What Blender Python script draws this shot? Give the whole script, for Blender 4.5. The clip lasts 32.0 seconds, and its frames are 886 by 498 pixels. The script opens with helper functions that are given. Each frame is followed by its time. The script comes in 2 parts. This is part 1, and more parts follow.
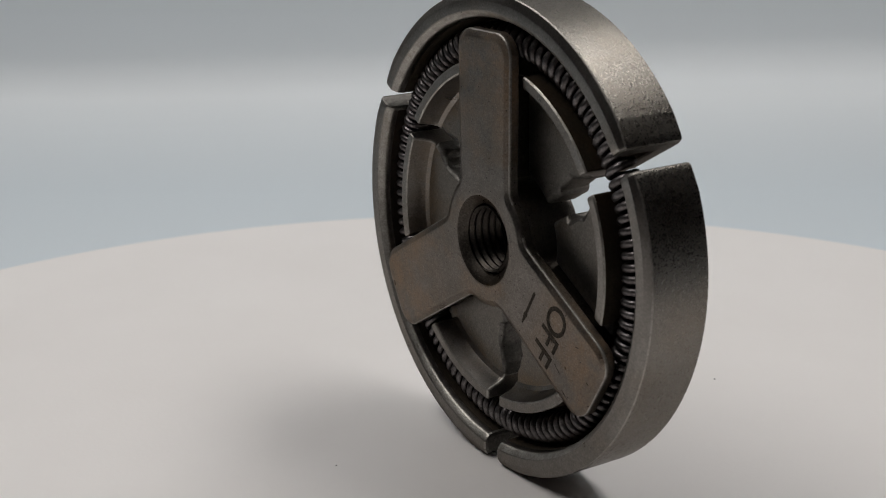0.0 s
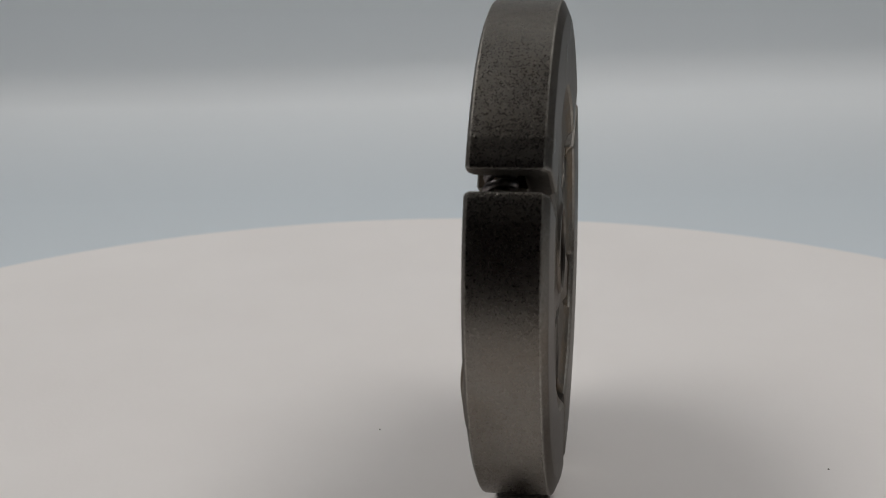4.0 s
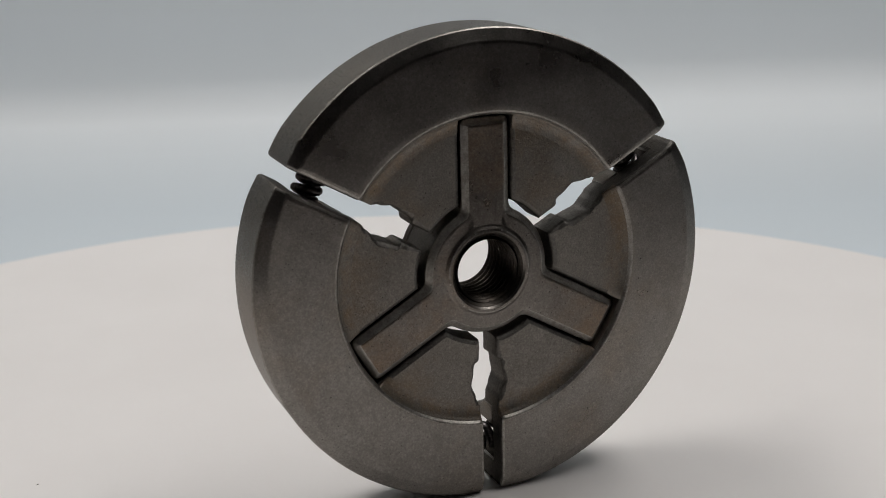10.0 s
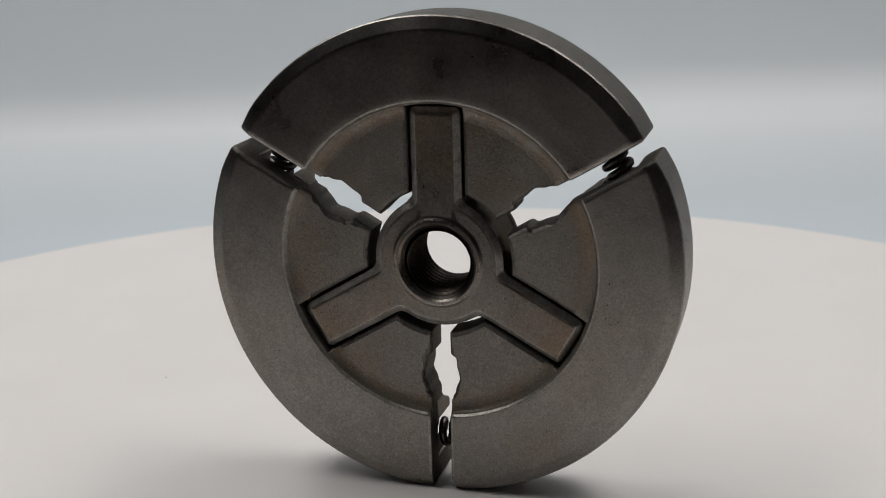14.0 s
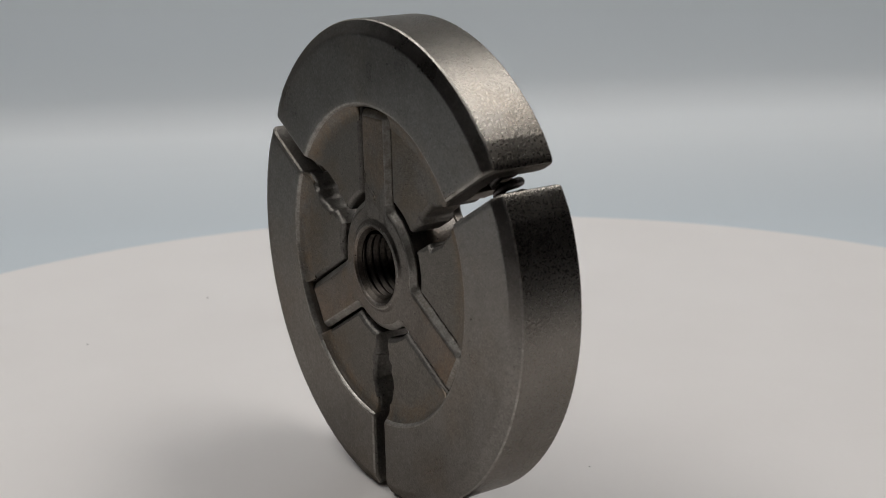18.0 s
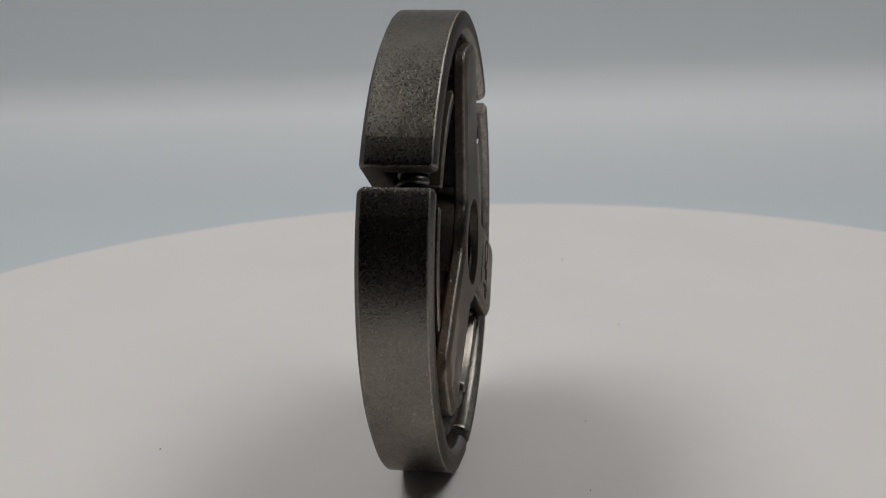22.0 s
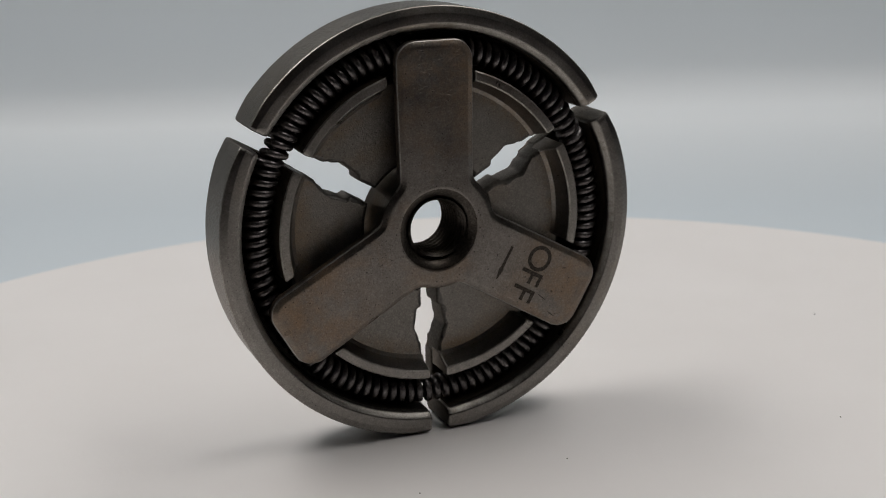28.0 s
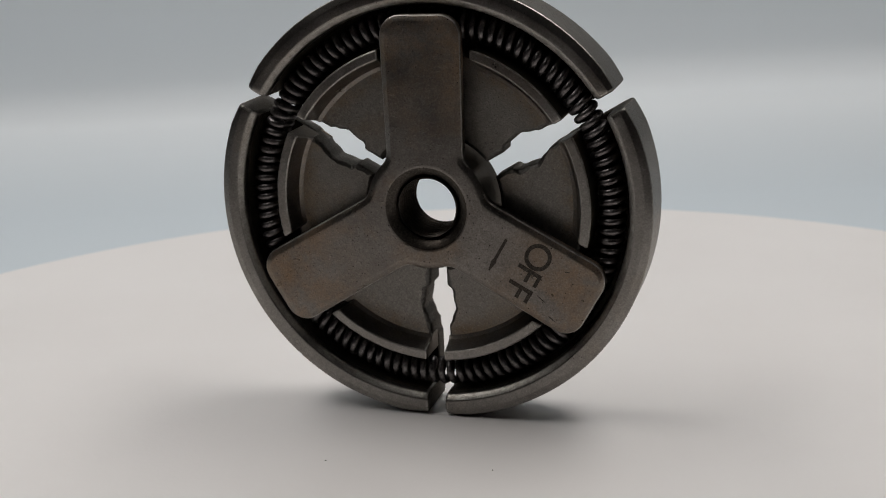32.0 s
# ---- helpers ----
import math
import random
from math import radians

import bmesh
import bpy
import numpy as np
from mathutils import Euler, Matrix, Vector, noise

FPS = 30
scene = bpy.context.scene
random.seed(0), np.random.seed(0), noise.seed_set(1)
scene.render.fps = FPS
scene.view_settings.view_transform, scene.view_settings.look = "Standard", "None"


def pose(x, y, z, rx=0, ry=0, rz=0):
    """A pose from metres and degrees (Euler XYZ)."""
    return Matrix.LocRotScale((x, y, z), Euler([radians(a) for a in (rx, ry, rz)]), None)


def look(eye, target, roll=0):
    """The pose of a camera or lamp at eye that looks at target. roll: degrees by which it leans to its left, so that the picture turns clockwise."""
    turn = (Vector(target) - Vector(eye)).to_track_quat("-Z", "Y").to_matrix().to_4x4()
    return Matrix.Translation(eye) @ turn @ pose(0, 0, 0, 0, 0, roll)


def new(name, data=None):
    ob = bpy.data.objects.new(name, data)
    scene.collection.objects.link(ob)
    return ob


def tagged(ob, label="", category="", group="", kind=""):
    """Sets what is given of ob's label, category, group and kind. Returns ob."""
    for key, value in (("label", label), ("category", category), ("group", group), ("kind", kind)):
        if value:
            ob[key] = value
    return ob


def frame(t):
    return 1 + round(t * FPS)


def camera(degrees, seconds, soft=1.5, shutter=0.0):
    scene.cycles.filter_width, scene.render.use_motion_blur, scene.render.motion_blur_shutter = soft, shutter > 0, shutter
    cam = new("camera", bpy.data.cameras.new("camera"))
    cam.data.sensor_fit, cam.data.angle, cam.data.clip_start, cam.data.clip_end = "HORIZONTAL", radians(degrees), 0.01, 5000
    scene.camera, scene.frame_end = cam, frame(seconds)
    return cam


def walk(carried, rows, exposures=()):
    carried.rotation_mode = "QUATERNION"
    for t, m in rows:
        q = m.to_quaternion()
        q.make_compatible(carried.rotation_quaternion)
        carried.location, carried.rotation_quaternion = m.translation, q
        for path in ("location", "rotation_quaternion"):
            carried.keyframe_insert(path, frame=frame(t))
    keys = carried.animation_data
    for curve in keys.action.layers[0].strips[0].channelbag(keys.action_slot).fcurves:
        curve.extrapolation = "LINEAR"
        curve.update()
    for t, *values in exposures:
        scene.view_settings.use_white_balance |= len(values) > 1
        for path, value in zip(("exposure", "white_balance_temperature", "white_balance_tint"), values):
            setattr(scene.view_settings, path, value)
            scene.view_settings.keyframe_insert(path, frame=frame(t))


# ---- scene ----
cam = camera(36.05, 32.0, soft=0.95)
cam.data.dof.use_dof, cam.data.dof.focus_distance, cam.data.dof.aperture_fstop = True, 0.219, 42.0

# seconds, x, y, z, turn to the left, tilt up, lean
PATH = [
    (0.0, 0.0036, -0.2027, 0.0992, 1.78, -17.20, -0.95),
    (0.5, 0.0034, -0.2000, 0.0962, 1.86, -16.98, -0.62),
    (1.0, 0.0042, -0.1995, 0.0948, 1.74, -16.71, -0.63),
    (1.5, 0.0046, -0.1991, 0.0963, 1.56, -16.75, -1.24),
    (2.0, 0.0053, -0.1981, 0.0984, 1.74, -16.57, -0.82),
    (2.5, 0.0042, -0.1969, 0.1003, 1.67, -17.50, -1.13),
    (4.5, 0.0045, -0.2109, 0.0987, 2.58, -16.53, -1.11),
    (5.0, 0.0020, -0.2118, 0.1011, 1.87, -16.87, -1.30),
    (5.5, -0.0006, -0.2077, 0.0998, 0.95, -16.37, -0.87),
    (6.0, -0.0010, -0.2086, 0.1012, 1.02, -17.04, -1.39),
    (6.5, 0.0001, -0.2125, 0.1006, 1.45, -16.75, -1.46),
    (7.0, -0.0002, -0.2172, 0.1005, 1.30, -16.20, -1.70),
    (7.5, -0.0009, -0.2219, 0.1001, 1.12, -16.00, -1.59),
    (8.0, -0.0030, -0.2237, 0.0996, 0.64, -15.47, -1.75),
    (8.5, -0.0023, -0.2243, 0.1007, 0.60, -16.15, -1.34),
    (9.0, 0.0006, -0.2203, 0.1008, 1.18, -16.09, -1.40),
    (9.5, 0.0014, -0.2178, 0.1010, 1.24, -16.49, -1.31),
    (10.0, 0.0013, -0.2183, 0.1009, 1.38, -16.18, -1.52),
    (10.5, 0.0009, -0.2190, 0.1001, 1.46, -16.08, -1.62),
    (11.0, -0.0002, -0.2203, 0.0990, 1.14, -15.78, -1.60),
    (11.5, -0.0013, -0.2201, 0.0982, 0.59, -15.68, -1.60),
    (12.0, -0.0023, -0.2208, 0.0973, 0.69, -15.41, -1.37),
    (12.5, -0.0030, -0.2192, 0.0961, 0.50, -15.14, -1.43),
    (13.0, -0.0032, -0.2174, 0.0957, 0.42, -15.46, -1.32),
    (13.5, -0.0035, -0.2163, 0.0965, 0.46, -15.56, -1.47),
    (14.0, -0.0042, -0.2149, 0.0968, 0.38, -15.67, -1.61),
    (14.5, -0.0037, -0.2148, 0.0978, 0.07, -15.72, -1.36),
    (16.5, -0.0030, -0.2112, 0.0946, 0.10, -15.45, -1.46),
    (17.0, -0.0038, -0.2108, 0.0951, 0.07, -15.58, -1.49),
    (17.5, -0.0029, -0.2104, 0.0950, -0.14, -15.18, -1.29),
    (18.0, -0.0021, -0.2091, 0.0960, 0.25, -15.29, -1.39),
    (18.5, -0.0027, -0.2086, 0.0962, 0.45, -15.38, -1.27),
    (19.0, -0.0036, -0.2093, 0.0967, 0.45, -15.79, -1.32),
    (19.5, -0.0038, -0.2119, 0.0981, 0.41, -15.98, -1.02),
    (20.0, -0.0044, -0.2138, 0.1010, 0.18, -16.66, -1.10),
    (20.5, -0.0048, -0.2143, 0.1018, 0.45, -16.48, -1.02),
    (21.0, -0.0038, -0.2137, 0.1012, 0.67, -16.22, -1.04),
    (21.5, -0.0032, -0.2172, 0.1026, 0.93, -16.22, -1.00),
    (22.0, -0.0013, -0.2146, 0.1008, 1.56, -16.40, -0.85),
    (22.5, -0.0024, -0.2172, 0.1026, 1.14, -16.45, -0.60),
    (23.0, -0.0043, -0.2236, 0.1020, 0.96, -16.19, -0.16),
    (23.5, -0.0007, -0.2234, 0.1010, 1.04, -16.02, -0.58),
    (24.0, 0.0014, -0.2210, 0.1008, 1.51, -16.12, -0.78),
    (24.5, 0.0029, -0.2218, 0.1018, 2.11, -16.48, -0.74),
    (25.0, 0.0004, -0.2237, 0.1038, 1.93, -16.50, -0.91),
    (25.5, 0.0014, -0.2241, 0.1043, 1.66, -16.79, -0.92),
    (26.0, 0.0023, -0.2239, 0.1043, 1.46, -16.77, -0.99),
    (26.5, 0.0026, -0.2224, 0.1038, 1.04, -16.89, -1.01),
    (28.5, 0.0067, -0.2236, 0.0973, 1.03, -15.48, -1.35),
    (29.0, 0.0053, -0.2271, 0.0987, 0.63, -15.74, -1.62),
    (29.5, 0.0033, -0.2280, 0.0986, -0.22, -15.60, -1.66),
    (30.0, 0.0023, -0.2298, 0.0986, -0.76, -15.43, -1.53),
    (30.5, 0.0027, -0.2305, 0.0975, -0.81, -15.29, -1.78),
    (31.0, 0.0041, -0.2312, 0.0974, -0.39, -15.44, -2.01),
    (31.5, 0.0057, -0.2303, 0.0970, -0.08, -15.57, -2.28),
    (32.0, 0.0059, -0.2208, 0.0938, 0.04, -15.79, -2.37),
]


# the phone's automatic exposure: seconds, stops
EXPOSURES = [(0, -0.12), (2, -0.22), (4.5, -0.32), (6, -0.26), (9, -0.06), (13, 0.0), (17, -0.1), (19, -0.24), (21, -0.37), (24, -0.25), (26, -0.12), (30, -0.08), (32, -0.06)]
walk(cam, [(t, pose(x, y, z, 90 + tilt, 0, turn) @ pose(0, 0, 0, 0, 0, lean)) for t, x, y, z, turn, tilt, lean in PATH], EXPOSURES)

# ---- light ----
world = bpy.data.worlds.new("world")
world.use_nodes = True
world.node_tree.nodes["Background"].inputs[0].default_value = (0.75, 0.85, 1.0, 1)
world.node_tree.nodes["Background"].inputs[1].default_value = 0.1
scene.world = world
scene.view_settings.exposure = 0.0


def softbox(name, eye, target, size, power, colour):
    lamp = bpy.data.lights.new(name, "AREA")
    lamp.shape, lamp.size, lamp.size_y, lamp.energy, lamp.color = "ELLIPSE", size[0], size[1], power, colour
    ob = new(name, lamp)
    ob.matrix_world = look(eye, target)
    return ob


softbox("lamp_left", (-0.39, 0.155, 0.75), (0, 0.075, 0), (0.86, 0.26), 3.5, (1.0, 0.97, 0.94))
softbox("lamp_right", (0.35, 0.155, 0.75), (0, 0.075, 0), (0.86, 0.26), 3.24, (1.0, 0.97, 0.94))

# ---- materials ----
MM = 0.001


def nodes_of(name):
    m = bpy.data.materials.new(name)
    m.use_nodes = True
    t = m.node_tree
    return m, t, t.nodes["Principled BSDF"]


def node(t, kind, **values):
    n = t.nodes.new(kind)
    for key, value in values.items():
        n.inputs[key].default_value = value
    return n


def noise_of(t, coords, scale, detail=4.0, rough=0.55):
    n = node(t, "ShaderNodeTexNoise", Scale=scale, Detail=detail, Roughness=rough)
    t.links.new(coords, n.inputs["Vector"])
    return n.outputs["Fac"]


def ramp(t, fac, stops):
    n = t.nodes.new("ShaderNodeValToRGB")
    els = n.color_ramp.elements
    while len(els) < len(stops):
        els.new(0.5)
    for el, (at, colour) in zip(els, stops):
        el.position = at
        el.color = (*colour, 1) if len(colour) == 3 else colour
    t.links.new(fac, n.inputs[0])
    return n.outputs[0]


def mixed(t, fac, a, b, blend="MIX"):
    n = t.nodes.new("ShaderNodeMix")
    n.data_type, n.blend_type = "RGBA", blend
    if isinstance(fac, float):
        n.inputs[0].default_value = fac
    else:
        t.links.new(fac, n.inputs[0])
    for socket, value in ((n.inputs[6], a), (n.inputs[7], b)):
        if isinstance(value, tuple):
            socket.default_value = (*value, 1)
        else:
            t.links.new(value, socket)
    return n.outputs[2]


def grey(v):
    return (v, v, v)


def steel(name, dark, light, rust, rust_amount, rough, grain, relief, metal=1.0, ring=None, wear=None, speckle=1.0, grit_amount=0.6, patches=330.0, uneven=1.0, grain_relief=0.35, sparkle=0.0, graze=0.3):
    """Sintered steel: fine grain, broad tarnish, rust-brown film and small pits."""
    m, t, b = nodes_of(name)
    place = t.nodes.new("ShaderNodeTexCoord").outputs["Object"]
    shift = t.nodes.new("ShaderNodeVectorMath")
    shift.operation = "MULTIPLY_ADD"
    t.links.new(t.nodes.new("ShaderNodeObjectInfo").outputs["Random"], shift.inputs[0])
    shift.inputs[1].default_value = (0.3, 0.2, 0.5)
    t.links.new(place, shift.inputs[2])
    c = shift.outputs[0]
    fine = noise_of(t, c, grain, 2.0, 0.6)
    broad = noise_of(t, c, 110.0, 4.0, 0.6)
    film = noise_of(t, c, 70.0, 6.0, 0.65)
    mid = noise_of(t, c, 700.0, 3.0, 0.6)
    pits = t.nodes.new("ShaderNodeTexVoronoi")
    pits.inputs["Scale"].default_value = 1300.0
    t.links.new(c, pits.inputs["Vector"])
    base = ramp(t, broad, [(0.32, dark), (0.68, light)])
    base = mixed(t, ramp(t, film, [(0.5, grey(0.0)), (0.72, grey(rust_amount))]), base, rust)
    base = mixed(t, 1.0, base, ramp(t, noise_of(t, c, 1250.0, 4.0, 0.7), [(0.3, grey(1.0 - 0.3 * speckle)), (0.7, grey(1.0 + 0.1 * speckle))]), "MULTIPLY")
    oxide = None
    if ring:
        flat = t.nodes.new("ShaderNodeVectorMath")
        flat.operation = "MULTIPLY"
        flat.inputs[1].default_value = (1, 0, 1)
        t.links.new(place, flat.inputs[0])
        far = t.nodes.new("ShaderNodeVectorMath")
        far.operation = "LENGTH"
        t.links.new(flat.outputs[0], far.inputs[0])
        span = t.nodes.new("ShaderNodeMapRange")
        span.inputs["From Min"].default_value, span.inputs["From Max"].default_value = ring
        t.links.new(far.outputs["Value"], span.inputs["Value"])
        band = ramp(t, span.outputs[0], [(0.0, grey(0.0)), (0.5, grey(1.0)), (1.0, grey(0.0))])
        patch = ramp(t, noise_of(t, c, patches, 5.0, 0.75), [(0.38, grey(0.0)), (0.66, grey(0.7))])
        oxide = mixed(t, 1.0, band, patch, "MULTIPLY")
        base = mixed(t, oxide, base, rust)
    if wear:
        rubbed = ramp(t, mid, [(0.40, grey(0.0)), (0.62, grey(1.0))])
        base = mixed(t, rubbed, base, wear)
    base = mixed(t, ramp(t, fine, [(0.30, grey(0.6 * speckle)), (0.55, grey(0.0))]), base, tuple(v * 0.42 for v in dark))
    base = mixed(t, ramp(t, fine, [(0.58, grey(0.0)), (0.76, grey(0.5 * speckle))]), base, tuple(min(1.0, v * 1.7) for v in light))
    pit = ramp(t, pits.outputs["Distance"], [(0.06, grey(1.0)), (0.20, grey(0.0))])
    sparse = ramp(t, mid, [(0.50, grey(0.0)), (0.58, grey(1.4 * grit_amount))])
    pit = mixed(t, 1.0, pit, sparse, "MULTIPLY")
    base = mixed(t, pit, base, tuple(v * 0.15 for v in dark))
    t.links.new(base, b.inputs["Base Color"])
    b.inputs["Metallic"].default_value = metal
    b.inputs["Specular Tint"].default_value = (graze, graze * 0.96, graze * 0.93, 1)
    if oxide:
        t.links.new(ramp(t, oxide, [(0.0, grey(metal)), (0.8, grey(0.1))]), b.inputs["Metallic"])
    r = ramp(t, broad, [(0.3, grey(rough - 0.05 * uneven)), (0.7, grey(rough + 0.07 * uneven))])
    if sparkle:
        glint = ramp(t, noise_of(t, c, 3000.0, 1.0, 0.5), [(0.42, grey(1.0)), (0.68, grey(1.0 - sparkle))])
        r = mixed(t, 1.0, r, glint, "MULTIPLY")
    t.links.new(r, b.inputs["Roughness"])
    grit = ramp(t, noise_of(t, c, 2300.0, 1.0, 0.5), [(0.62, grey(0.0)), (0.72, grey(1.0))])
    height = mixed(t, 0.25, fine, mid)
    height = mixed(t, grain_relief, grey(0.5), height)
    height = mixed(t, mixed(t, 1.0, grit, grey(grit_amount), "MULTIPLY"), height, (1.0, 1.0, 1.0))
    height = mixed(t, pit, height, (0.0, 0.0, 0.0))
    bump = node(t, "ShaderNodeBump", Strength=1.0, Distance=relief * 0.0001)
    t.links.new(height, bump.inputs["Height"])
    t.links.new(bump.outputs[0], b.inputs["Normal"])
    return m


SHOE = steel("sintered_steel", (0.225, 0.209, 0.192), (0.30, 0.283, 0.263), (0.25, 0.188, 0.128), 0.3, 0.31, 3400.0, 0.5, ring=(0.0225, 0.0262), speckle=0.55, grit_amount=0.45, grain_relief=0.5)
WEB = steel("dull_sintered_steel", (0.21, 0.193, 0.172), (0.28, 0.262, 0.238), (0.225, 0.15, 0.08), 0.55, 0.43, 3400.0, 0.9, ring=(0.0210, 0.0266), speckle=0.65, grit_amount=0.5, grain_relief=0.7)
SIDE = steel("rough_cast_steel", (0.165, 0.156, 0.144), (0.235, 0.223, 0.208), (0.20, 0.153, 0.108), 0.3, 0.5, 2600.0, 1.4, speckle=0.6, grain_relief=0.7)
# Rusty brown taken near black: the channel's shade is put into this colour too.
CHANNEL = steel("rusty_shaded_channel_steel", (0.05, 0.040, 0.030), (0.08, 0.063, 0.047), (0.10, 0.058, 0.030), 0.6, 0.6, 2600.0, 1.0, metal=0.6, speckle=0.5)
RIM_STEEL = steel("ground_rim_steel", (0.19, 0.176, 0.157), (0.228, 0.213, 0.192), (0.19, 0.15, 0.108), 0.3, 0.31, 3300.0, 0.68, speckle=0.15, grit_amount=0.05, uneven=0.35, grain_relief=1.0, sparkle=0.25, graze=0.65)
SPIDER = steel("tarnished_steel", (0.165, 0.149, 0.133), (0.25, 0.230, 0.210), (0.29, 0.18, 0.095), 0.55, 0.31, 3400.0, 0.65, ring=(0.013, 0.042), patches=150.0, speckle=0.6, grit_amount=0.8, grain_relief=0.5)
# Worn edges; highlights along the bevels are lightened into this colour as well.
EDGE = steel("worn_highlit_steel_edge", (0.28, 0.264, 0.24), (0.38, 0.36, 0.332), (0.30, 0.225, 0.15), 0.35, 0.42, 3300.0, 1.2, wear=(0.42, 0.40, 0.368), speckle=0.6, grit_amount=0.3, grain_relief=0.6)
SPRING = steel("oiled_spring_steel", (0.16, 0.147, 0.147), (0.22, 0.205, 0.203), (0.10, 0.072, 0.06), 0.3, 0.38, 2500.0, 0.12, grit_amount=0.0)
# Shade in the bore and beside the ribs, put into a dark base colour.
RECESS_DARK = steel("recess_shade_steel", (0.064, 0.056, 0.049), (0.097, 0.086, 0.075), (0.10, 0.07, 0.045), 0.4, 0.42, 3000.0, 0.5)
# Dark scratches; letters and arrow take their recess shade from this colour.
CUT_SHADE = steel("cut_shade_steel", (0.06, 0.053, 0.046), (0.09, 0.08, 0.07), (0.085, 0.062, 0.045), 0.3, 0.55, 3000.0, 0.4)


def matt(name, a, b_, scale, rough=0.6, relief=0.05, size=0.0005):
    m, t, b = nodes_of(name)
    c = t.nodes.new("ShaderNodeTexCoord").outputs["Object"]
    t.links.new(ramp(t, noise_of(t, c, scale, 5.0), [(0.3, a), (0.7, b_)]), b.inputs["Base Color"])
    b.inputs["Roughness"].default_value = rough
    bump = node(t, "ShaderNodeBump", Strength=relief, Distance=size)
    t.links.new(noise_of(t, c, scale * 40, 3.0), bump.inputs["Height"])
    t.links.new(bump.outputs[0], b.inputs["Normal"])
    return m


PLATE = matt("white_plate", (0.82, 0.79, 0.773), (0.85, 0.822, 0.806), 25.0, 0.42)
PLATE_EDGE = matt("white_plate_rim", (0.74, 0.73, 0.72), (0.78, 0.77, 0.76), 25.0, 0.5)


def height_toned_sheet():
    """Smooth paper: white above, blue-grey on the table; the lower band's dimness is put into the colour."""
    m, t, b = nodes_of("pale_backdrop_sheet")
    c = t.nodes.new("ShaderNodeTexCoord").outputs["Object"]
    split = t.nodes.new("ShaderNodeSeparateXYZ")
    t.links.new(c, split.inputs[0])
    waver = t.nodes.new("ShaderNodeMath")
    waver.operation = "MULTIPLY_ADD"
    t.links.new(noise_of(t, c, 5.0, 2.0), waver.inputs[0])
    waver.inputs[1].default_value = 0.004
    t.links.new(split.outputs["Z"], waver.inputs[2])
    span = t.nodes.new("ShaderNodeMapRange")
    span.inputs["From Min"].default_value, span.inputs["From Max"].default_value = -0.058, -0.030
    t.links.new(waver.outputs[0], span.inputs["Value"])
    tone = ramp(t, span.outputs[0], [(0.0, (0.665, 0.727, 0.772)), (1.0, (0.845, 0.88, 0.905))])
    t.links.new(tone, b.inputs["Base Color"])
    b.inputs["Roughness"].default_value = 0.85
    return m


SHEET = height_toned_sheet()
ROOM = matt("dim_room_paint", (0.095, 0.08, 0.083), (0.11, 0.094, 0.097), 2.0, 0.9)
SPECK = matt("dust_speck", (0.10, 0.09, 0.08), (0.2, 0.19, 0.17), 500.0, 0.9)


# ---- mesh helpers ----
def part(name, bm, material, parent=None, label="", smooth=26.0, worn=None):
    """Links a bmesh as one mesh object under a thing or a part; narrow outer bevels may take a worn material."""
    bmesh.ops.recalc_face_normals(bm, faces=bm.faces)
    for f in bm.faces:
        f.smooth = len(f.verts) < 5
        if worn and len(f.edges) == 4:
            sides_ = sorted(f.edges, key=lambda e: -e.calc_length())[:2]
            longest = sides_[0].calc_length()
            if longest > 0 and f.calc_area() / longest < 0.0005 and all(len(e.link_faces) == 2 for e in sides_):
                if sum(e.calc_face_angle_signed(0.0) for e in sides_) > radians(40):
                    f.material_index = 1
    for e in bm.edges:
        e.smooth = len(e.link_faces) == 2 and e.calc_face_angle(0.0) < radians(smooth)
    data = bpy.data.meshes.new(name)
    bm.to_mesh(data)
    bm.free()
    data.materials.append(material)
    if worn:
        data.materials.append(worn)
    ob = new(name, data)
    ob.parent = parent
    if worn:
        even = ob.modifiers.new("even_shading", "WEIGHTED_NORMAL")
        even.keep_sharp, even.weight = True, 80
    return tagged(ob, label)


def loft(bm, loops, closed=True, caps=(True, True)):
    """Skins a row of loops with equal counts; each loop is a list of points."""
    rings = [[bm.verts.new(p) for p in loop] for loop in loops]
    n = len(rings[0])
    for a, b in zip(rings, rings[1:]):
        for i in range(n if closed else n - 1):
            j = (i + 1) % n
            bm.faces.new((a[i], a[j], b[j], b[i]))
    if caps[0]:
        bm.faces.new(rings[0])
    if caps[1]:
        bm.faces.new(rings[-1])
    return rings


def inset(poly, d):
    """A closed plane outline moved inwards by d."""
    n, out = len(poly), []
    area = sum(poly[i][0] * poly[(i + 1) % n][1] - poly[(i + 1) % n][0] * poly[i][1] for i in range(n))
    side = 1 if area > 0 else -1
    for i in range(n):
        p, a, b = Vector(poly[i]), Vector(poly[i - 1]), Vector(poly[(i + 1) % n])
        u, v = (p - a).normalized(), (b - p).normalized()
        nu, nv = Vector((-u.y, u.x)) * side, Vector((-v.y, v.x)) * side
        m = nu + nv
        out.append(tuple(p + m * (d / max(m.dot(nu), 0.45))))
    return out


def ragged(poly, count, across, d, seed):
    """The outline moved inwards by d, with its first points (a broken, uneven edge) drawn back by uneven amounts."""
    out = inset(poly, d)
    for i in range(1, count - 1):
        p = Vector(poly[i])
        rough = noise.noise(Vector((p.length * 0.55, seed, 0.3))) + 0.35 * noise.noise(Vector((p.length * 1.3, seed, 4.7)))
        notch = max(0.0, 1 - abs(p.length - 14.8) / 1.7)
        out[i] = tuple(p + across * d * max(0.3, 0.8 + 0.7 * rough + 0.5 * notch))
    return out


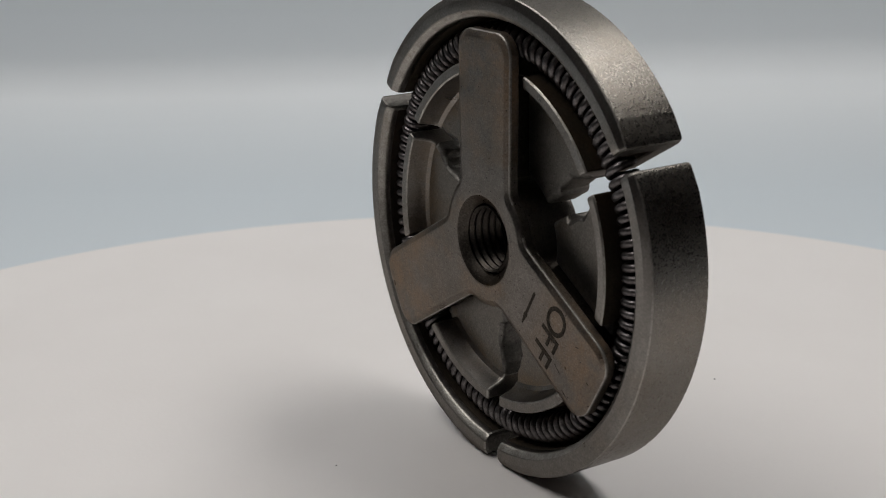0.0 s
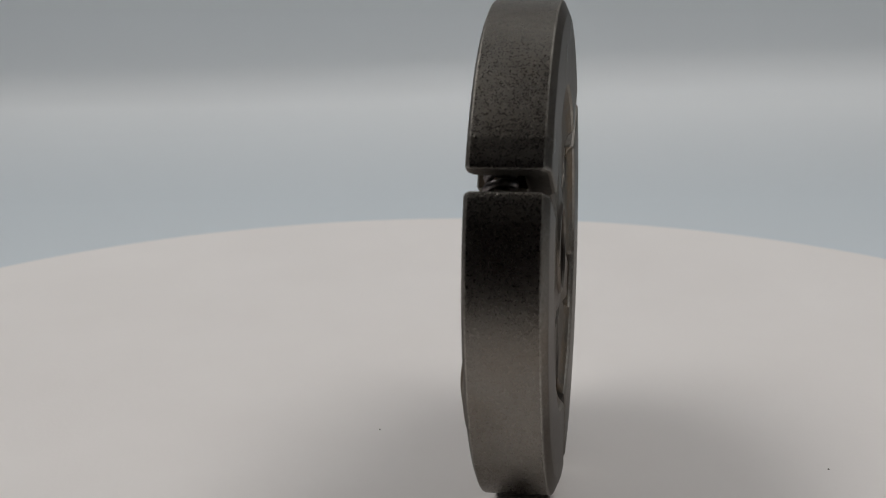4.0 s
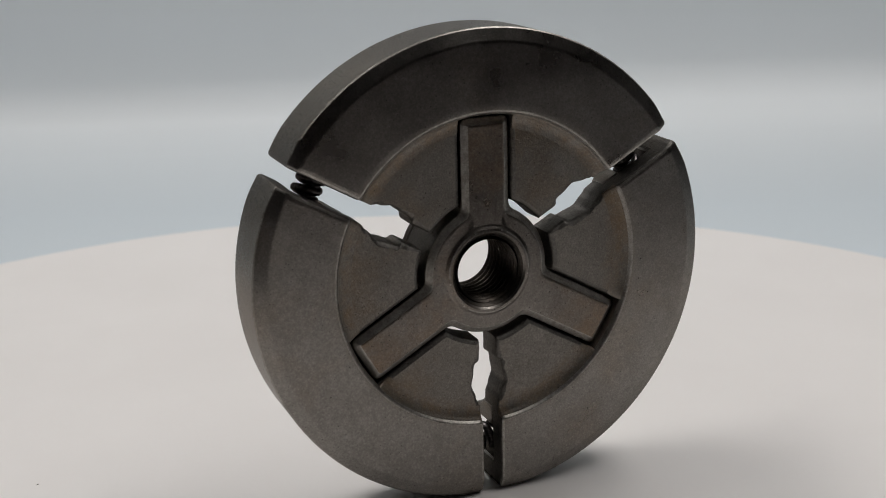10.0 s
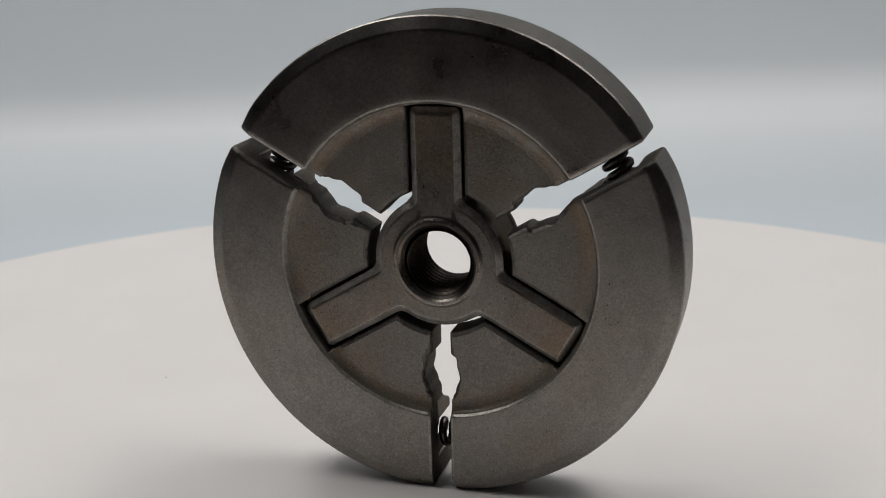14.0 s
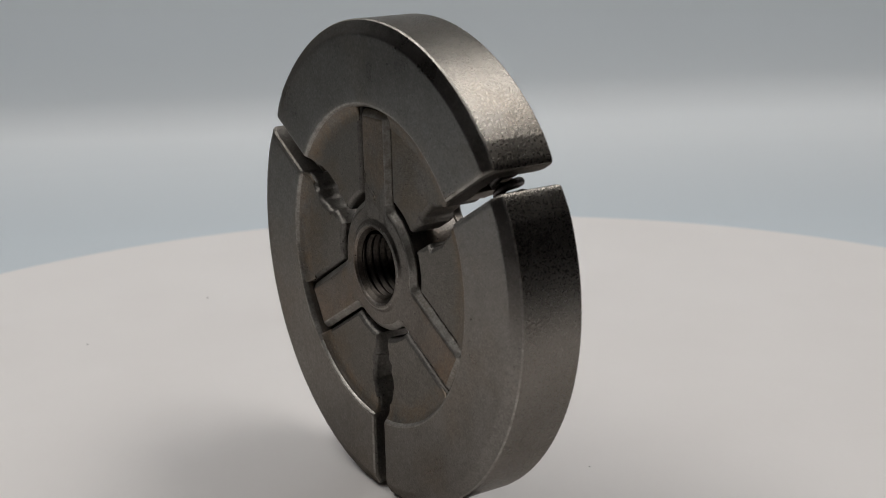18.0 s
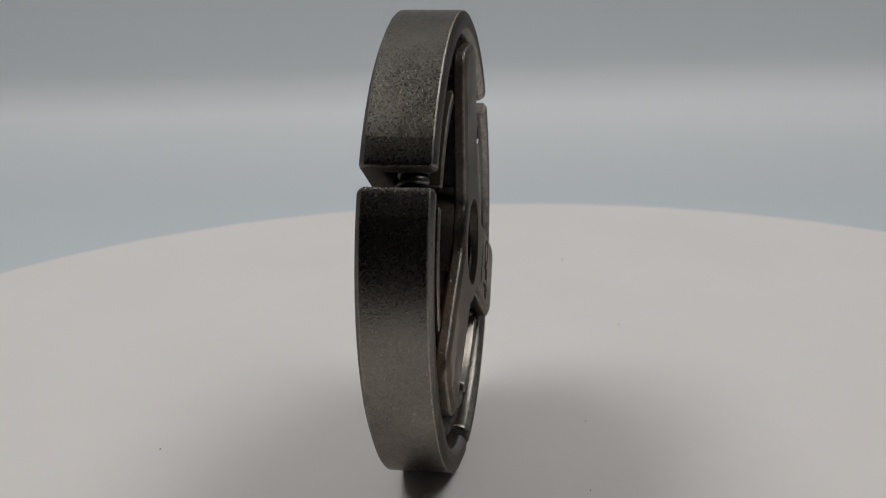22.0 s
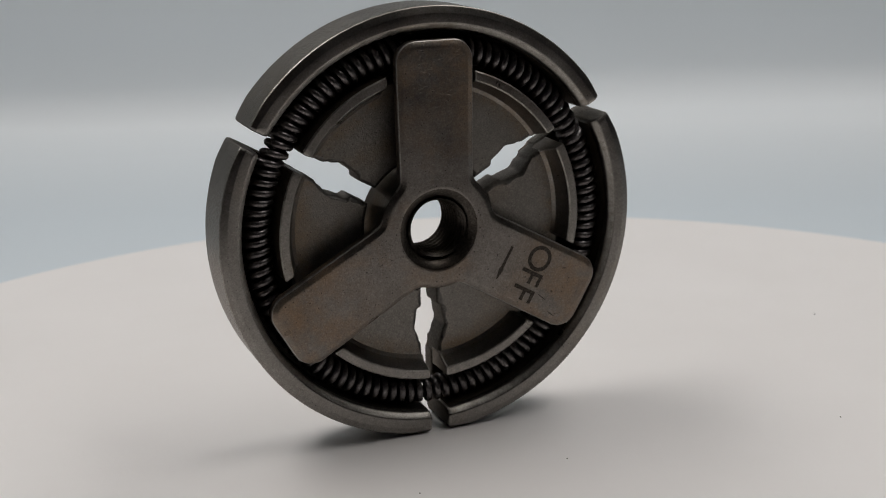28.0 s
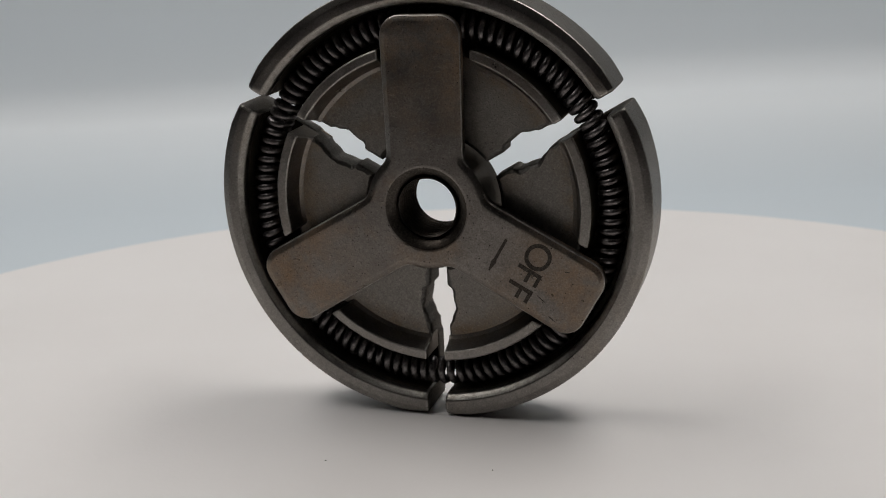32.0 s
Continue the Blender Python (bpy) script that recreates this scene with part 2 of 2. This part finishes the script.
def lay(poly, y):
    """An outline in millimetres, seen from the front, at the depth y."""
    return [(x * MM, y * MM, z * MM) for x, z in poly]


def sweep(bm, profile, steps, start, end, wear=0.0, edge=0.3):
    """Sweeps a closed outline of (radius, depth) round the axle. start and end give the angle, in radians, at which a radius begins
    and ends when the end faces are drawn back by a given amount."""
    small = inset(profile, edge)
    loops = []
    marks = [(0, 0.0, small), (0, edge * 0.35, inset(profile, edge * 0.3)), (0, edge, profile)]
    marks += [(i / steps, edge, profile) for i in range(1, steps)]
    marks += [(1, edge, profile), (1, edge * 0.35, inset(profile, edge * 0.3)), (1, 0.0, small)]
    for s, back, outline in marks:
        loop = []
        for r, y in outline:
            a = start(r, back) * (1 - s) + end(r, back) * s
            near = min(s, 1 - s) * steps
            rr = r - wear * max(0.0, 1 - near * 20 / steps) if r > 37 else r
            loop.append((rr * math.cos(a) * MM, y * MM, rr * math.sin(a) * MM))
        loops.append(loop)
    loft(bm, loops)


# ---- the place ----
TABLE_Z = -0.06


def sheet(name, profile, half, material, label):
    """A backdrop sheet: a line in the y-z plane, drawn out sideways, with thickness; it hangs a little lower on one side."""
    bm = bmesh.new()
    under = [(y + 0.004, z - 0.004) for y, z in profile]
    outline = profile + under[::-1]
    loops = []
    for i in range(49):
        x = half * (i / 24 - 1)
        tilt = 0.015 * max(-0.5, min(0.5, x)) + 0.0012 * math.sin(11 * x + 0.6)
        loops.append([(x, y, z + tilt * max(0.0, min(1.0, (z - TABLE_Z) / 0.02))) for y, z in outline])
    loft(bm, loops)
    return tagged(part(name, bm, material), label, "backdrop", kind="structure")


cove = [(-0.16, TABLE_Z), (0.1, TABLE_Z), (0.395, TABLE_Z)]
# length along the sheet and its slope in degrees, from the table up
SLOPES = [(0.0, 0), (0.05, 22), (0.10, 28), (0.126, 88), (0.15, 95.5), (0.19, 96.5), (0.30, 97)]
y, z, step = cove[-1][0], cove[-1][1], 0.002
for i in range(150):
    at = (i + 0.5) * step
    for (a, u), (b, v) in zip(SLOPES, SLOPES[1:]):
        if a <= at < b:
            slope = radians(u + (v - u) * (at - a) / (b - a))
    y, z = y + step * math.cos(slope), z + step * math.sin(slope)
    cove.append((y, z))
cove.append((y + 0.75 * math.cos(slope), z + 0.75 * math.sin(slope)))
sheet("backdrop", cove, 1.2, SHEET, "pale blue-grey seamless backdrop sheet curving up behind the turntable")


def box_wall(name, lo, hi):
    bm = bmesh.new()
    loft(bm, [[(x, y, z) for x, y in ((lo[0], lo[1]), (hi[0], lo[1]), (hi[0], hi[1]), (lo[0], hi[1]))] for z in (lo[2], hi[2])])
    tagged(part(name, bm, ROOM), "plain dim grey painted room surface", "wall", kind="structure")


box_wall("table_top", (-1.1, -0.55, TABLE_Z - 0.04), (1.1, 0.6, TABLE_Z - 0.005))
box_wall("floor", (-2, -2, -0.95), (2, 2, -0.85))
box_wall("ceiling", (-2, -2, 1.7), (2, 2, 1.8))
box_wall("wall_north", (-2, 2, -0.85), (2, 2.1, 1.7))
box_wall("wall_south", (-2, -2.1, -0.85), (2, -2, 1.7))
box_wall("wall_east", (2, -2, -0.85), (2.1, 2, 1.7))
box_wall("wall_west", (-2.1, -2, -0.85), (-2, 2, 1.7))


def lathe(bm, profile, steps, centre=(0, 0)):
    """Turns a line of (radius, height) about an upright axis."""
    loops = [[(centre[0] + r * math.cos(2 * math.pi * i / steps), centre[1] + r * math.sin(2 * math.pi * i / steps), z)
              for i in range(steps)] for r, z in profile]
    loft(bm, loops)


DISC, DISC_AT = 0.165, (0.0125, -0.008)
turntable = tagged(new("turntable"), "white matt round turntable turning slowly on the table", "turntable")
bm = bmesh.new()
lathe(bm, [(DISC - 0.003, -0.012), (DISC - 0.0005, -0.0105), (DISC, -0.006), (DISC, -0.0018), (DISC - 0.0006, -0.0005), (DISC - 0.002, 0.0)], 160, DISC_AT)
part("plate", bm, PLATE, turntable)
bm = bmesh.new()
lathe(bm, [(0.075, TABLE_Z), (0.078, TABLE_Z + 0.003), (0.078, -0.016), (0.070, -0.0125)], 96)
part("base", bm, PLATE_EDGE, turntable)

bm = bmesh.new()
for x, y, r in ((17.7, -16.1, 0.13), (-10.2, -18.0, 0.15), (71, -21, 0.17), (103, 29, 0.2), (-2.6, 57.7, 0.2), (118.7, -6.1, 0.2)):
    o = [(x * MM + r * MM * (1 + 0.35 * math.sin(3 * a + x)) * math.cos(a), y * MM + r * MM * math.sin(a)) for a in (math.pi * i / 4 for i in range(8))]
    loft(bm, [[(u, v, 0.00001) for u, v in o], [(u * 0.3 + x * MM * 0.7, v * 0.3 + y * MM * 0.7, 0.00014) for u, v in o]])
tagged(part("dust_specks", bm, SPECK, turntable, "tiny dark specks of dust"), "tiny dark specks of dust", kind="stuff")

# ---- the clutch ----
clutch = tagged(new("centrifugal_clutch"), "dark grey sintered-steel three-shoe clutch standing on its rim", "clutch")
GAP = 1.5


WEB_TOP = 26.4


def shoe_outline():
    """One half of a shoe's web, beside the arm of the spider: millimetres, seen from the front, shoe at the top."""
    along = [(11.6, 1.45), (13.5, 1.45), (15.25, 1.42), (15.5, 2.2), (16.2, 2.42), (17.2, 2.45), (18.2, 2.65), (19.0, 2.88), (19.5, 2.85), (20.2, 2.5),
             (20.9, 2.15), (21.8, 2.1), (22.2, 1.65), (26.2, 1.62)]
    gap, across = Vector((math.cos(radians(30)), math.sin(radians(30)))), Vector((-math.sin(radians(30)), math.cos(radians(30))))
    fine = []
    for (r0, h0), (r1, h1) in zip(along, along[1:]):
        n = max(1, round(math.hypot(r1 - r0, h1 - h0) / 0.3))
        fine += [(r0 + (r1 - r0) * i / n, h0 + (h1 - h0) * i / n) for i in range(n)]
    fine.append(along[-1])
    for _ in range(2):
        fine = fine[:1] + [tuple((a + 2 * b + c) / 4 for a, b, c in zip(p, q, r)) for p, q, r in zip(fine, fine[1:], fine[2:])] + fine[-1:]
    edge = [tuple(gap * r + across * h) for r, h in fine]
    top = [(WEB_TOP * math.cos(radians(a)), WEB_TOP * math.sin(radians(a))) for a in range(36, 80, 4)]
    slot = [(4.35, math.sqrt(WEB_TOP**2 - 4.35**2)), (4.35, 22.5), (4.35, 20.0), (4.35, 16.0)]
    slot += [(11.6 * math.cos(radians(a)), 11.6 * math.sin(radians(a))) for a in (68, 60, 52, 44)]
    return edge + top + slot, len(edge), across


RIM = [(24.75, 4.3), (24.75, 5.1), (24.88, 5.42), (25.25, 5.8), (25.55, 5.9), (26.6, 5.9), (35.5, 5.9), (35.9, 5.88), (36.15, 5.78), (37.8, 5.08), (38.0, 4.85),
       (38.0, 3.4), (38.0, 1.7), (38.0, 0.0), (38.0, -1.7), (38.0, -3.4), (38.0, -4.8), (37.86, -5.02), (36.85, -5.44), (36.6, -5.5), (35.3, -5.5), (35.0, -5.42), (34.3, -4.85), (34.1, -4.5),
       (33.9, -3.6), (33.9, 2.0), (24.75, 2.0)]
# the rounded foot where the web runs into the rim
FOOT = [(26.0, 4.2), (22.6, 4.3), (22.6, 4.655), (23.2, 4.69), (23.8, 4.79), (24.3, 4.97), (24.65, 5.2), (24.9, 5.45), (26.0, 5.45)]
LIP = [(27.8, 2.2), (27.8, -4.72), (27.55, -4.95), (26.3, -4.95), (26.05, -4.78), (25.3, -2.7), (24.85, -1.9), (24.2, -1.5), (24.2, 2.2)]


def shoe(turn, label, seed, dent=None):
    low, high = radians(30), radians(150)
    bm = bmesh.new()
    sweep(bm, RIM, 100, lambda r, back: low + math.asin((GAP + back) / r), lambda r, back: high - math.asin((GAP + back) / r), 0.32, 0.55)
    if dent:
        hit = Matrix.Rotation(radians(-turn), 3, "Y") @ Vector(dent)
        for v in bm.verts:
            d = (v.co - hit).length / MM
            if d < 1.6:
                v.co -= Vector((v.co.x, 0, v.co.z)).normalized() * (0.35 * MM * (1 - d / 1.6))
    ob = part("shoe", bm, SHOE, clutch, label, 26.0, EDGE)
    ob.data.materials.append(RIM_STEEL)
    ob.data.materials.append(SIDE)
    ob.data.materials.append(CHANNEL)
    for f in ob.data.polygons:
        c = f.center
        if math.hypot(c.x, c.z) > 37.4 * MM and abs(c.y) < 5.0 * MM and abs(f.normal.y) < 0.3:
            f.material_index = 2
        elif abs(f.normal.dot(Vector((-c.z, 0, c.x)).normalized())) > 0.8:
            f.material_index = 3
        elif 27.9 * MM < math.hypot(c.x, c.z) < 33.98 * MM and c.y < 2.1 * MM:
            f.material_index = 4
        elif 24.7 * MM < math.hypot(c.x, c.z) < 25.75 * MM and c.y > 5.0 * MM or 34.0 * MM < math.hypot(c.x, c.z) < 35.1 * MM and c.y < -4.4 * MM:
            f.material_index = 1
    # where the last stretch of the outer face falls away towards each end
    first, last = low + math.asin((GAP + 0.55) / 38), high - math.asin((GAP + 0.55) / 38)
    creases = (first + (last - first) / 20, last - (last - first) / 20)
    for e in ob.data.edges:
        ends = [ob.data.vertices[i].co for i in e.vertices]
        if all(math.hypot(p.x, p.z) > 37.7 * MM and min(abs(math.atan2(p.z, p.x) - a) for a in creases) < 0.003 for p in ends):
            e.use_edge_sharp = True
    half, count, across = shoe_outline()
    for side in (1, -1):
        bm = bmesh.new()
        loops = []
        for d, y in ((0.75, -1.5), (0.3, -1.27), (0.08, -0.95), (0.0, -0.6), (0.0, 3.7), (0.08, 4.1), (0.3, 4.42), (0.75, 4.65)):
            outline = ragged(half, count, across, d, seed + side + (8.0 if y > 0 else 0.0)) if d else half
            loops.append(lay([(x * side, z) for x, z in outline], y))
        loft(bm, loops)
        web = part("web", bm, WEB, ob, "", 35.0, EDGE)
        web.data.materials.append(SIDE)
        for f in web.data.polygons:
            f.material_index = 2 if abs(f.normal.y) < 0.97 else 0
        bm = bmesh.new()
        if side > 0:
            sweep(bm, FOOT, 20, lambda r, back: low + math.asin((GAP + 0.12 + back) / r), lambda r, back: math.acos((4.5 + back) / r), 0, 0.25)
        else:
            sweep(bm, FOOT, 20, lambda r, back: math.pi - math.acos((4.5 + back) / r), lambda r, back: high - math.asin((GAP + 0.12 + back) / r), 0, 0.25)
        part("foot", bm, WEB, ob, "", 50.0)
    for start, end in ((lambda r, back: low + math.asin((GAP + 0.05 + back) / r), lambda r, back: math.acos((7.9 + back) / r)),
                       (lambda r, back: math.pi - math.acos((7.9 + back) / r), lambda r, back: high - math.asin((GAP + 0.05 + back) / r))):
        bm = bmesh.new()
        sweep(bm, LIP, 24, start, end, 0, 0.35)
        ledge = part("spring_ledge", bm, SHOE, ob, "", 26.0, EDGE)
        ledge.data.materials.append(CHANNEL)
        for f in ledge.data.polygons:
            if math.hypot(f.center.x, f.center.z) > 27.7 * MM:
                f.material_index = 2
    ob.matrix_basis = Matrix.Rotation(radians(turn), 4, "Y")
    return ob


shoe(0, "curved steel shoe with a bright worn outer rim", 1.3)
shoe(120, "curved steel shoe with a pitted outer rim", 21.7)
shoe(-120, "curved steel shoe with a small dent in its rim", 40.1, (-34.6 * MM, 1.0 * MM, -14.3 * MM))


FILLET = 1.2


def star(half, tip, hub, corner, taper=0.0, steps=24):
    """The outline of three arms round a hub; arms of the given half width and reach with rounded corners."""
    one = []
    join = math.sqrt(max(hub * hub - half * half, 0))
    last = math.atan2(join, half) - FILLET / hub
    for i in range(steps // 2):
        a = radians(30) + (last - radians(30)) * i / (steps // 2)
        one.append((hub * math.cos(a), hub * math.sin(a)))
    p0, p2 = (hub * math.cos(last), hub * math.sin(last)), (half, join + FILLET)
    for i in range(5):
        f = i / 5
        one.append(tuple(u * (1 - f) ** 2 + 2 * v * f * (1 - f) + w * f * f for u, v, w in zip(p0, (half, join), p2)))
    side = []
    for i in range(8):
        f = i / 8
        side.append((half + taper * f, join + FILLET + (tip - corner - join - FILLET) * f))
    cx, cz = half + taper - corner, tip - corner
    for i in range(9):
        a = radians(90 * i / 8)
        side.append((cx + corner * math.cos(a), cz + corner * math.sin(a)))
    for i in range(1, 4):
        side.append((cx * (1 - i / 4), tip))
    one += side
    one += [(0.0, tip)]
    one += [(-x, z) for x, z in one[1:-1][::-1]]
    full = []
    for k in range(3):
        a = radians(120 * k)
        full += [(x * math.cos(a) - z * math.sin(a), x * math.sin(a) + z * math.cos(a)) for x, z in one]
    return full


def ring_like(outline, r):
    return [(r * x / math.hypot(x, z), r * z / math.hypot(x, z)) for x, z in outline]


def spider_body():
    bm = bmesh.new()
    # front plate with three broad arms
    o = star(6.7, 32.5, 10.6, 3.6, 0.25)
    loft(bm, [lay(ring_like(o, 5.45), -4.4), lay(ring_like(o, 5.45), -5.5), lay(ring_like(o, 5.95), -6.0), lay(ring_like(o, 6.75), -6.6), lay(ring_like(o, 7.15), -6.78),
              lay(ring_like(o, 7.6), -6.8), lay(inset(o, 1.5), -6.8), lay(inset(o, 1.15), -6.8), lay(inset(o, 0.9), -6.74), lay(inset(o, 0.22), -6.42), lay(inset(o, 0.05), -6.25), lay(o, -6.0), lay(o, -4.9),
              lay(inset(o, 0.4), -4.5)], caps=(False, False))
    base = lay(inset(o, 0.4), -4.5)
    loft(bm, [base, lay(ring_like(o, 5.45), -4.4)], caps=(False, False))
    bmesh.ops.remove_doubles(bm, verts=bm.verts, dist=1e-7)
    return bm


spider = part("spider", spider_body(), SPIDER, clutch, "tarnished steel hub plate with three broad round-ended arms", 26.0, EDGE)
spider.data.materials.append(RECESS_DARK)
for f in spider.data.polygons:
    if math.hypot(f.center.x, f.center.z) < 7.0 * MM:
        f.material_index = 2
# the thicker hub behind the plate, with three ribs that guide the shoes
bm = bmesh.new()
def hub_star(d, y):
    return lay(star(4.05 - d, 24.3 - d, 10.4 - d, max(0.25, 1.1 - d)), y)


o = star(4.05, 24.3, 10.4, 1.1)
loft(bm, [hub_star(0, -5.0), hub_star(0, 4.0), hub_star(0.1, 4.22), hub_star(0.85, 4.82), hub_star(1.1, 4.95), hub_star(1.5, 5.0), lay(ring_like(o, 7.5), 5.0), lay(ring_like(o, 7.2), 5.12),
          lay(ring_like(o, 6.9), 5.4), lay(ring_like(o, 6.65), 5.5), lay(ring_like(o, 6.3), 5.5), lay(ring_like(o, 5.95), 5.2), lay(ring_like(o, 5.45), 4.5)], caps=(False, False))
hub = part("hub", bm, SPIDER, spider, "", 26.0, EDGE)
hub.data.materials.append(RECESS_DARK)
for f in hub.data.polygons:
    if abs(f.normal.y) < 0.3 and math.hypot(f.center.x, f.center.z) > 11 * MM:
        f.material_index = 2
    elif math.hypot(f.center.x, f.center.z) < 6.1 * MM:
        f.material_index = 2
    elif 0.3 < abs(f.normal.y) < 0.985 and math.hypot(f.center.x, f.center.z) > 7.6 * MM:
        f.material_index = 1

# threaded bore
bm = bmesh.new()
rows_, around, pitch = 121, 48, 1.25
grid = []
for i in range(rows_):
    y = -6.1 + 10.7 * i / (rows_ - 1)
    ring = []
    for j in range(around):
        a = 2 * math.pi * j / around
        f = (y / pitch - j / around) % 1.0
        r = 4.95 + 0.48 * min(1.0, max(0.0, abs(f - 0.5) * 2.5 - 0.15))
        ring.append((r * math.cos(a) * MM, y * MM, r * math.sin(a) * MM))
    grid.append(ring)
loft(bm, grid, caps=(False, False))
part("threaded_bore", bm, RECESS_DARK, spider, "screw thread cut through the hub, bore shade put into its dark colour", 60)


# lettering and arrow on one arm: laid just proud, recess shade put into their colour
def flat_letters(word, size, at):
    """Each letter of a word as a mesh of its own, standing in the face of the arm."""
    step = 0.0
    for ch in word:
        curve = bpy.data.curves.new("letter", "FONT")
        curve.body, curve.size, curve.extrude, curve.align_x = ch, size, 0.00004, "LEFT"
        curve.offset = 0.00004
        tmp = new("letter_curve", curve)
        data = bpy.data.meshes.new_from_object(tmp.evaluated_get(bpy.context.evaluated_depsgraph_get()))
        bpy.data.objects.remove(tmp)
        data.materials.clear()
        data.materials.append(CUT_SHADE)
        width = max(v.co.x for v in data.vertices)
        ob = new("letter", data)
        ob.parent = spider
        ob.matrix_basis = at @ pose(step, 0, 0)
        tagged(ob, "thin raised letter coloured with recess shade: " + ch)
        step += width + size * (-0.05 if ch == "O" else 0.06)


# on the arm that points down to the right: out along the arm is the letters' upward way
OUT = Vector((math.cos(radians(-30)), 0, math.sin(radians(-30))))
ACROSS = Vector((math.sin(radians(-30)), 0, -math.cos(radians(-30))))
FACE = Vector((0, -1, 0))


def on_arm(along, across):
    """A pose on the lettered arm's face: millimetres out along the arm and across it in the reading direction."""
    m = Matrix((ACROSS, OUT, FACE)).transposed().to_4x4()
    p = OUT * (along * MM) + ACROSS * (across * MM) + Vector((0, -6.805 * MM, 0))
    return Matrix.Translation(p) @ m


flat_letters("OFF", 0.0064, on_arm(18.25, -5.6))
bm = bmesh.new()
loft(bm, [[(x * MM, y * MM, z * MM) for x, y in ((-3.1, -0.24), (1.0, -0.26), (1.4, -0.46), (3.3, -0.1), (3.3, 0.1), (1.4, 0.46), (1.0, 0.26), (-3.1, 0.24))] for z in (-0.1, 0.03)])
arrow = part("arrow", bm, CUT_SHADE, spider, "thin raised arrow coloured with recess shade")
arrow.matrix_basis = on_arm(14.35, 0.25)
for along, across, length, turn in ((24.3, 3.1, 1.8, -12), (27.6, 5.2, 1.7, -10), (25.9, -3.4, 0.8, 30)):
    bm = bmesh.new()
    loft(bm, [[(x * MM, y * MM, z * MM) for x, y in ((-length / 2, -0.05), (0.1, -0.1), (length / 2, -0.03), (length / 2, 0.04), (-0.2, 0.1), (-length / 2, 0.05))] for z in (-0.1, 0.012)])
    part("scratch", bm, CUT_SHADE, spider, "short dark scratch").matrix_basis = on_arm(along, across) @ pose(0, 0, 0, 0, 0, turn + 90)

# garter spring
bm = bmesh.new()
coils, per, sides, big, mid, wire = 114, 20, 8, 30.85, 1.8, 0.66
loops = []
total = coils * per
for i in range(total):
    a, b = 2 * math.pi * i / total, 2 * math.pi * i / per
    out, back = Vector((math.cos(a), 0, math.sin(a))), Vector((0, 1, 0))
    way = Vector((-math.sin(a), 0, math.cos(a)))
    ray = out * math.cos(b) + back * math.sin(b)
    centre = out * big + ray * mid + Vector((0, -1.3, 0))
    tangent = (way * (2 * math.pi * big / coils / (2 * math.pi * mid)) + (-out * math.sin(b) + back * math.cos(b))).normalized()
    other = tangent.cross(ray)
    loops.append([tuple((centre + (ray * math.cos(2 * math.pi * k / sides) + other * math.sin(2 * math.pi * k / sides)) * wire) * MM) for k in range(sides)])
loops.append(loops[0])
loft(bm, loops, caps=(False, False))
bmesh.ops.remove_doubles(bm, verts=list(bm.verts)[:sides] + list(bm.verts)[-sides:], dist=1e-8)
part("garter_spring", bm, SPRING, clutch, "dark oily steel coil spring running round inside the shoes", 180)


# ---- movement ----
RATE, FACING = 10.0217, 30.305
CLUTCH_AT = Vector((0.00250, 0.00926, 0.03797))


def motions():
    rows = []
    for i in range(65):
        t = i * 0.5
        rows.append((t, Matrix.Rotation(radians(-RATE * (t - FACING)), 4, "Z")))
    walk(turntable, rows)
    walk(clutch, [(t, m @ Matrix.Translation(CLUTCH_AT)) for t, m in rows])


motions()
